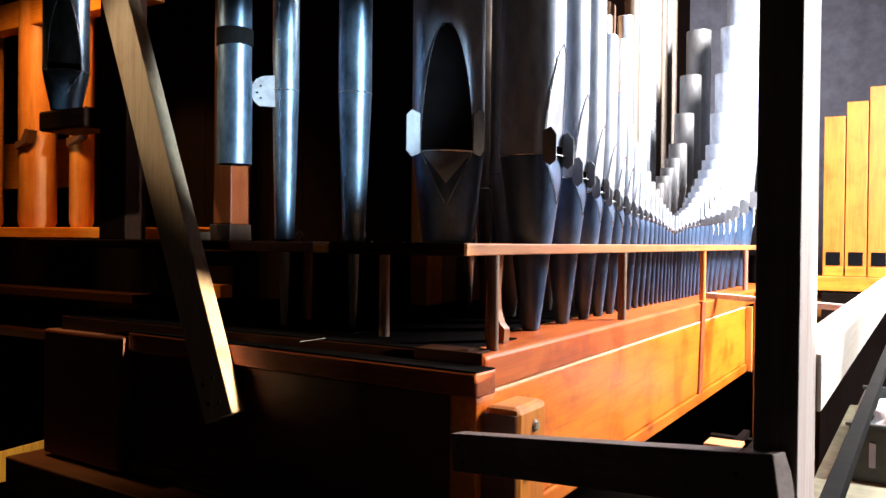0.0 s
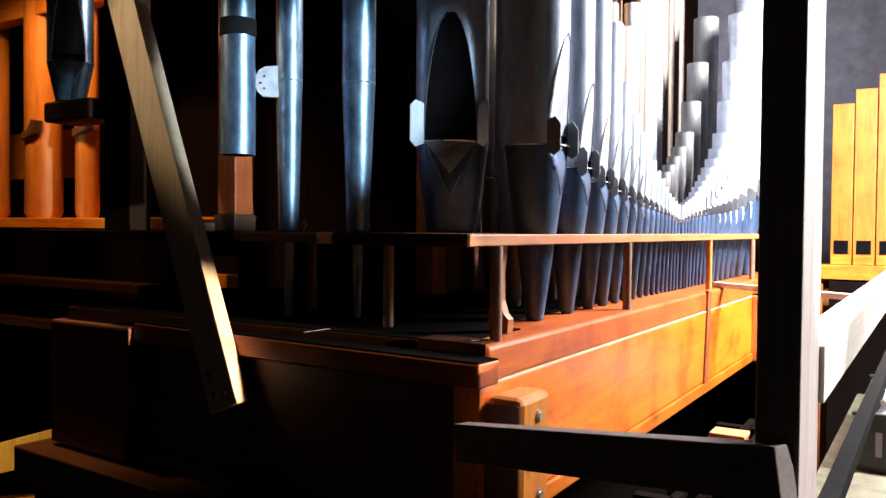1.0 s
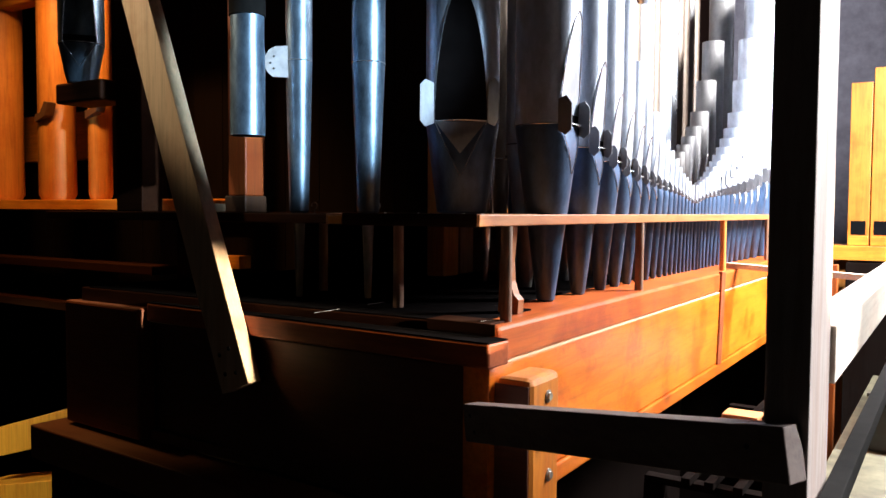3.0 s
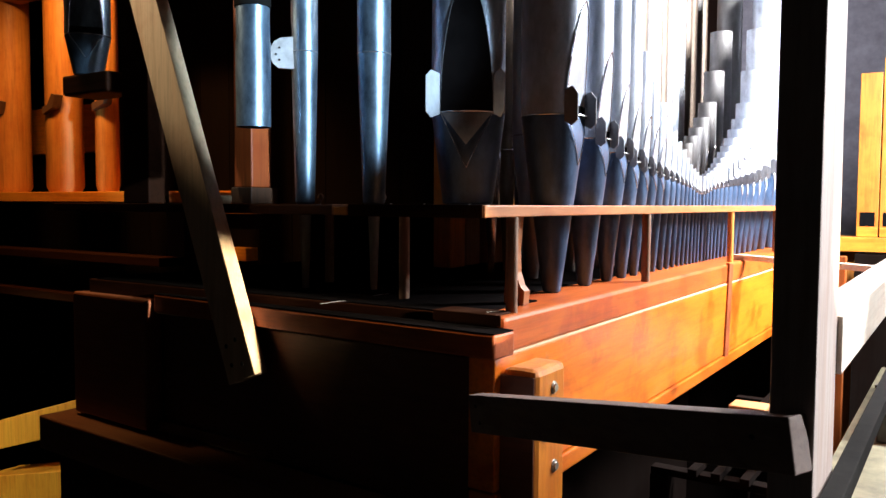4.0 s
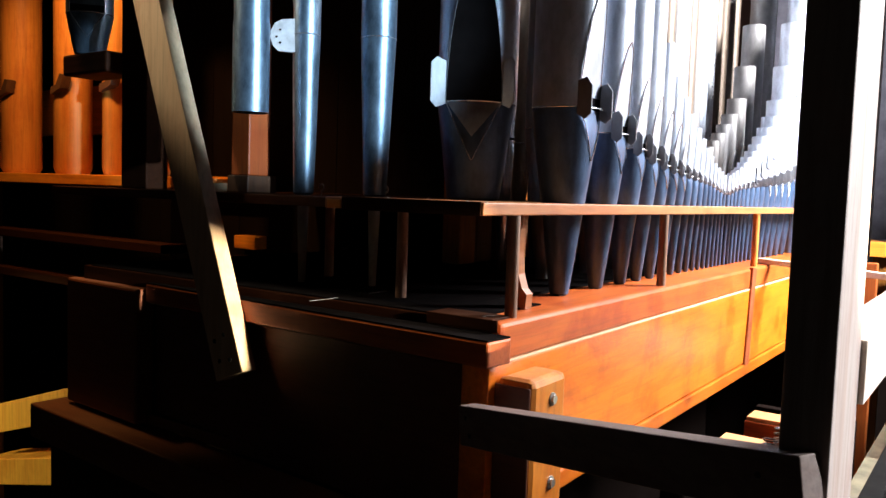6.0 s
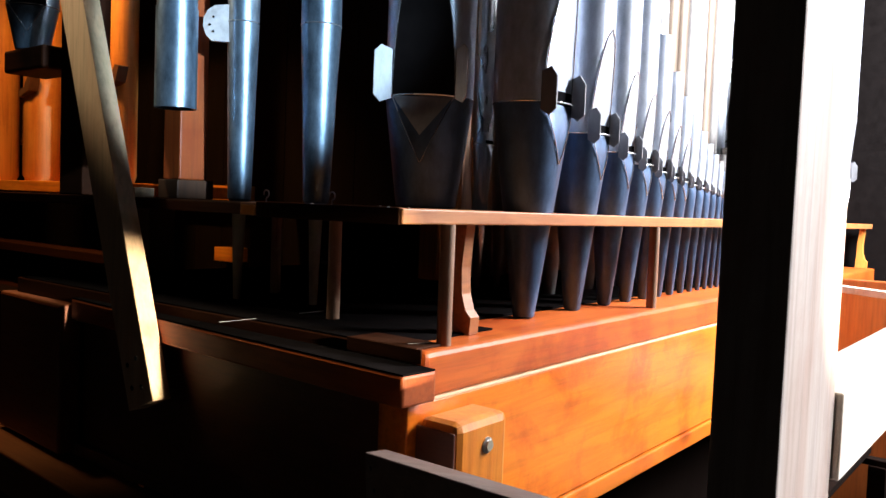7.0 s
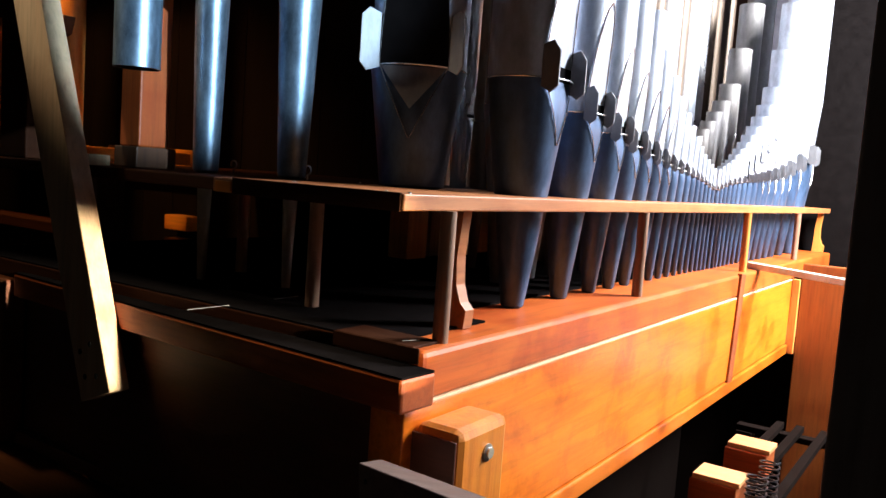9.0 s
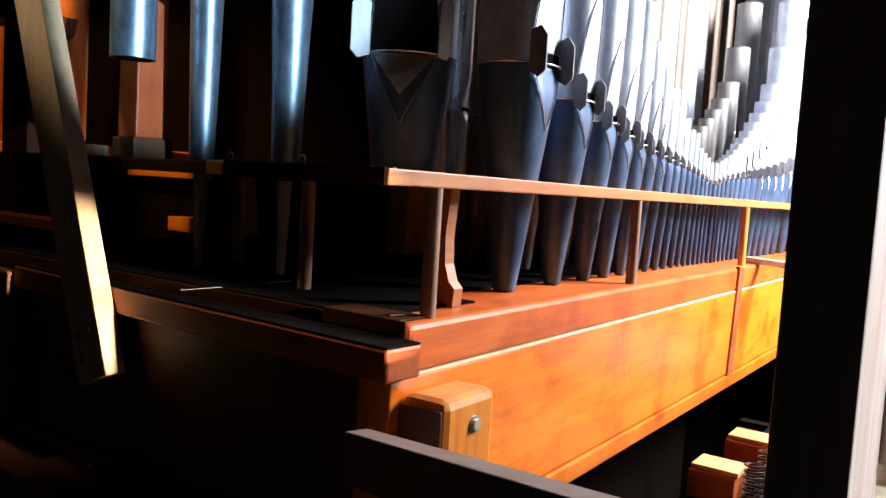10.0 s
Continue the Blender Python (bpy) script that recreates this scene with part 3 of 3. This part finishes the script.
def build_cross_bar():
    a, b = Vector((0.02, -0.054, 1.183)), Vector((0.525, -0.266, 1.272))
    t = thing("cross_bar", a, "grey timber bar nailed between post and chest corner", "batten")
    m = Matrix.Translation(a) @ (b - a).to_track_quat("X", "Z").to_matrix().to_4x4()
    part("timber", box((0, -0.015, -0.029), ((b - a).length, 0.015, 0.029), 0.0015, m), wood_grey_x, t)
    for x, z in ((0.018, 0.012), (0.026, -0.013), ((b - a).length - 0.045, 0.006)):
        part("nail", lathe([(0.0, 0), (0.0035, 0.0), (0.003, 0.001), (0.0, 0.0014)], (0, 0, 0), 10), dark_steel, t, "dark nail head")
        scene.collection.objects[-1].matrix_basis = m @ pose(x, -0.0152, z, 90, 0, 0)
    return t


build_cross_bar()
bar("white_rail", (0.516, -0.104, 1.35), (0.516, 3.7, 1.35), 0.05, 0.068, wood_white, "pale bleached wooden rail running along the chest", "rail")
bar("black_rail", (0.548, -0.6, 1.195), (0.548, 3.7, 1.195), 0.022, 0.024, black_metal, "thin black metal rail", "rail")
bar("batten", (-0.02, 1.76, 1.332), (0.5, 1.40, 1.332), 0.03, 0.018, wood_white, "pale batten laid on the chest", "batten")


def build_dark_post():
    t = thing("dark_post", (-1.06, 0.13, RACK_HI), "dark-stained square upright timber beside the chest", "post")
    part("shaft", box((-1.10, 0.1, RACK_HI - 0.0005), (-1.0, 0.16, 4.2), 0.003), wood_deep, t)
    return t


tagged(part("side_cabinet", box((0.0455, 2.263, 0.0), (0.27, 2.3, 1.318), 0.004), wood_panel), "orange wooden panel at the far end of the chest", "panel")

# left rank of wooden pipes
def build_left_rank():
    rail = tagged(part("left_rail", box((-2.7, 0.36, 1.5095), (-1.268, 0.7, 1.543), 0.003), wood_x), "orange wooden rack board under round wooden pipes", "rack board")
    legs = thing("left_rank_frame", (-2.0, 0.5, 0), "dark frame under the wooden pipe rack", "frame")
    for x in (-2.6, -1.35):
        part("leg", box((x - 0.04, 0.45, 0), (x + 0.04, 0.53, 1.51), 0.003), wood_dark, legs)
    for x, r in ((-2.60, 0.07), (-2.257, 0.068), (-1.92, 0.06), (-1.68, 0.037), (-1.455, 0.04)):
        t = thing("wooden_pipe", (x, 0.45, 1.543), "round orange wooden pipe with a dark hooked ear", "organ pipe", "left wooden pipes")
        part("body", lathe([(r * 0.85, 0), (r, 0.02), (r, 1.4), (r * 0.8, 1.4)], (x, 0.45, 1.543), 28), wood_z, t, smooth=True)
        out = [(0, 0), (0.06, 0.02), (0.075, 0.06), (0.055, 0.065), (0.03, 0.03), (0, 0.025)]
        part("ear", prism(out, 0.03, Matrix.Translation((x - r * 0.1, 0.45 - r, 1.80)) @ Matrix.Rotation(radians(90), 4, "X")), wood_dark, t)


build_left_rank()
build_dark_post()

# far rank of square wooden pipes
far_ledge = tagged(part("far_ledge", box((0.0, 3.75, 1.26), (1.6, 4.1, 1.34), 0.004), wood_x), "orange wooden ledge under square wooden pipes", "ledge")
ledge_legs = thing("support_frame", (0.8, 3.9, 0), "orange frame under the far ledge", "frame")
for x in (0.1, 1.5):
    part("leg", box((x - 0.04, 3.85, 0), (x + 0.04, 3.95, 1.26), 0.003), wood_z, ledge_legs)
for k in range(8):
    x, top = 0.19 + k * 0.112, 2.23 + 0.075 * k
    t = thing("square_wooden_pipe", (x, 3.86, 1.34), "square yellow pine pipe with a dark mouth", "organ pipe", "far wooden pipes")
    part("body", box((x - 0.053, 3.8, 1.34), (x + 0.053, 3.91, top), 0.003), wood_yellow, t)
    # Black slab on the front gives the mouth its darkness.
    part("mouth", box((x - 0.036, 3.7965, 1.40), (x + 0.036, 3.802, 1.475), 0.0), black, t)
    part("cap", box((x - 0.05, 3.786, 1.342), (x + 0.05, 3.7985, 1.392), 0.002), wood_x, t)

# ---- near-black boards added behind the ranks, in place of darkness ----
def boards(name, x0, x1, y0, y1, z0, z1, mat, label, step=0.14):
    """A boarded partition: upright boards with open joints."""
    t = thing(name, ((x0 + x1) / 2, (y0 + y1) / 2, z0), label, "partition")
    along_x = x1 - x0 > y1 - y0
    span = (x1 - x0) if along_x else (y1 - y0)
    k = int(span / step)
    for i in range(k):
        a, b = i * span / k + 0.0015, (i + 1) * span / k - 0.0015
        lo = (x0 + a, y0, z0) if along_x else (x0, y0 + a, z0)
        hi = (x0 + b, y1, z1) if along_x else (x1, y0 + b, z1)
        part("plank", box(lo, hi, 0.0), mat, t)
    return t


boards("back_partition", -1.18, -1.15, 1.0, 5.9, 0.0, 4.2, wood_brown, "added near-black boards for the darkness behind the pipe ranks", 0.2)
boards("dark_partition", -1.2, -0.72, 0.96, 0.99, 1.33, 4.2, wood_black, "added near-black boards for the darkness behind the end pipes", 0.14)
boards("pipe_partition", -3.6, -1.2, 0.96, 0.99, 0.0, 4.2, wood_black, "added near-black boards for the darkness behind the wooden pipes", 0.16)

# wooden rank deep inside
for k in range(16):
    x, y = -0.62 - 0.02 * (k % 2), 0.85 + 0.12 * k
    t = thing("inner_wooden_pipe", (x, y, TOE + 0.003), "slim brown wooden pipe deep in the organ", "organ pipe", "inner wooden pipes")
    part("body", box((x - 0.03, y - 0.04, TOE + 0.003), (x + 0.03, y + 0.04, 2.15 + 0.5 * abs(math.sin(k * 1.3))), 0.003), wood_z if k % 3 == 0 else wood_dowel, t)

# ---- under the chest: pallets and springs ----
# Frame is near black so that it sinks into the dark under the chest.
frame_t = thing("action_frame", (0.12, 1.2, 0.0), "dark wooden frame under the chest", "frame")
for x in (0.075, 0.135, 0.207):
    part("bearer", box((x - 0.012, 0.95, 0.80), (x + 0.012, 2.0, 0.82), 0.002), wood_black, frame_t)
for y in (1.0, 1.95):
    part("cross_bearer", box((-0.045, y - 0.02, 0.78), (0.275, y + 0.02, 0.7998), 0.002), wood_black, frame_t)
for x in (-0.02, 0.25):
    for y in (1.0, 1.95):
        part("leg", box((x - 0.025, y - 0.025, 0.0), (x + 0.025, y + 0.025, 0.78), 0.002), wood_black, frame_t)
for k in range(2):
    y = 1.13 + 0.30 * k
    t = thing("pallet", (0.1, y, 0.82), "pale orange wooden pallet block on the action frame", "wooden block", "pallets")
    part("block", box((0.055, y - 0.05, 0.82), (0.16, y + 0.05, 0.885), 0.003), wood_trim, t)
    part("top", box((0.06, y - 0.045, 0.8855), (0.165, y + 0.045, 0.898), 0.002), wood_pallet, t)


def spring(x, y, z, r, h, turns, wire):
    pts = [(x + r * math.cos(a), y + r * math.sin(a), z + wire + h * a / (2 * math.pi * turns)) for a in [i * 2 * math.pi / 12 for i in range(12 * turns + 1)]]
    return tagged(part("coil_spring", tube(pts, wire, 6), dark_steel, smooth=True), "upright dark steel coil spring on the action frame", "spring", "springs")


for x, y in ((0.207, 1.17), (0.207, 1.05)):
    spring(x, y, 0.82, 0.022, 0.12, 9, 0.0022)

# ---- beyond the rail ----
bench = thing("low_bench", (0.95, 1.9, 0.0), "low bench with a worn beige top", "bench")
part("top", box((0.33, 1.2, 0.70), (1.5, 3.2, 0.74), 0.004), bench_mat, bench)
for x in (0.37, 1.45):
    for y in (1.3, 3.1):
        part("leg", box((x - 0.03, y - 0.03, 0.0), (x + 0.03, y + 0.03, 0.70), 0.003), wood_dark, bench)


def build_tub():
    t = thing("plastic_tub", (0.7, 2.2, 0.741), "dark plastic tub with white cloth inside, on the bench", "tub")
    x0, x1, y0, y1, z0, z1, w = 0.43, 1.0, 1.80, 2.6, 0.741, 0.92, 0.012
    part("wall", join(box((x0, y0, z0), (x1, y0 + w, z1), 0.003), box((x0, y1 - w, z0), (x1, y1, z1), 0.003), box((x0, y0 + w, z0), (x0 + w, y1 - w, z1), 0.0), box((x1 - w, y0 + w, z0), (x1, y1 - w, z1), 0.0), box((x0 + w, y0 + w, z0), (x1 - w, y1 - w, z0 + w), 0.0)), tub_mat, t)
    part("rim", join(box((x0 - 0.01, y0 - 0.01, z1), (x1 + 0.01, y0 + w, z1 + 0.012), 0.003), box((x0 - 0.01, y1 - w, z1), (x1 + 0.01, y1 + 0.01, z1 + 0.012), 0.003)), tub_mat, t)
    part("clip", box((x0 + 0.06, y0 - 0.008, z0 + 0.05), (x0 + 0.08, y0 - 0.0005, z0 + 0.13), 0.002), wall_mat, t)
    return t


build_tub()
bm = bmesh.new()
bmesh.ops.create_icosphere(bm, subdivisions=4, radius=1.0)
for v in bm.verts:
    k = 1 + 0.3 * noise.noise(v.co * 2.2) + 0.14 * noise.noise(v.co * 6)
    v.co = Vector((0.68 + 0.19 * v.co.x * k, 2.2 + 0.24 * v.co.y * k, 0.875 + 0.11 * v.co.z * k))
tagged(part("crumpled_cloth", bm, paper, smooth=True), "crumpled white cloth lying in the tub", "cloth")

# mirrored lettering on the far wall
txt = bpy.data.curves.new("letters", "FONT")
txt.body, txt.size, txt.extrude = "SO", 0.42, 0.004
tmp = new("tmp_text", txt)
me = bpy.data.meshes.new_from_object(tmp)
bpy.data.objects.remove(tmp)
me.transform(Matrix.Translation((-0.215, 5.994, 2.80)) @ Matrix.Rotation(radians(90), 4, "X") @ Matrix.Diagonal((-0.72, 1, 1, 1)))
me.materials.append(letter_mat)
tagged(new("wall_lettering", me), "white mirrored letters on the grey wall", "lettering")

# yellow-lit boards low on the outer side, sloped to fit the camera's view
bar("low_board", (-2.25, 0.367, 0.665), (-1.36, 0.367, 0.93), 0.17, 0.095, wood_low, "yellow pine board lit by a warm lamp, sloped to fit the camera's view", "board")
bar("low_board", (-2.25, 0.367, 0.49), (-1.36, 0.367, 0.70), 0.17, 0.085, wood_low, "yellow pine board lit by a warm lamp, sloped to fit the camera's view", "board")

# inner boards seen through the gaps
for x0, x1, z0, z1 in ((-3.287, -2.367, 1.724, 1.925), (-1.96, -1.5, 1.47, 1.555), (-1.64, -1.53, 1.298, 1.345), (-1.64, -1.53, 1.18, 1.27)):
    tagged(part("inner_board", box((x0, 0.9, z0), (x1, 0.958, z1), 0.003), wood_x), "orange wooden ledger fixed to the boarded partition", "ledger", "inner boards")
for z in (1.335, 1.20):
    tagged(part("lower_ledger", box((-2.6, 0.36, z - 0.014), (-1.31, 0.4503, z + 0.014), 0.003), wood_deep), "dim brown wooden ledger under the wooden pipe rack", "ledger", "lower ledgers")
tagged(part("upper_beam", box((-2.6, 0.4, 2.21), (-1.3, 0.46, 2.30), 0.004), wood_x), "orange wooden beam behind the wooden pipes", "beam")
# Added black sheet hides the lit floor and wall under the chest.
tagged(part("under_panel", box((-0.36, 0.1, 0.0), (-0.33, 2.9, 0.984), 0.002), wood_black), "added near-black sheet for the darkness under the chest", "panel")


def hanging_pipe():
    """Dark pipe left of the slat, its foot tapering into the shade."""
    return organ_pipe(-1.235, 0.1, 0.055, 1.93, 2.9, -40, "dark blue-grey metal pipe with a tapered foot", "end pipes", mat=zinc, ears=False, foot_to=1.83, tip=0.035)


hanging_pipe()
tagged(part("pipe_block", box((-1.29, 0.06, 1.78), (-1.0995, 0.16, 1.8305), 0.006), wood_deep), "dark wooden block fixed to the post, carrying a pipe", "block")
# Plain black board fills the gap beyond the far pipes.
tagged(part("end_board", box((-0.12, LENGTH + 0.03, 0.0), (0.14, LENGTH + 0.06, 4.2), 0.003), matte_black), "black board standing at the far end of the chest", "board")
rack_t = next(o for o in scene.collection.objects if o.name == "pipe_rack")
part("glue_block", box((-0.322, -0.004, RACK_LO + 0.001), (-0.29, -0.0002, RACK_HI - 0.004), 0.001), wood_x, rack_t, "small bright orange glue block")

# Second added sheet blacks out the wall beyond the chest's underside.
tagged(part("under_panel", box((-0.3295, 2.31, 0.0), (0.0445, 2.335, 0.984), 0.002), wood_black), "added near-black sheet for the darkness under the chest", "panel")
# Added sheet keeps the gap below the far ledge dark.
tagged(part("dark_screen", box((0.145, 3.7, 0.0), (1.6, 3.73, 1.25), 0.002), wood_black), "added near-black sheet for the dark gap below the far ledge", "screen")
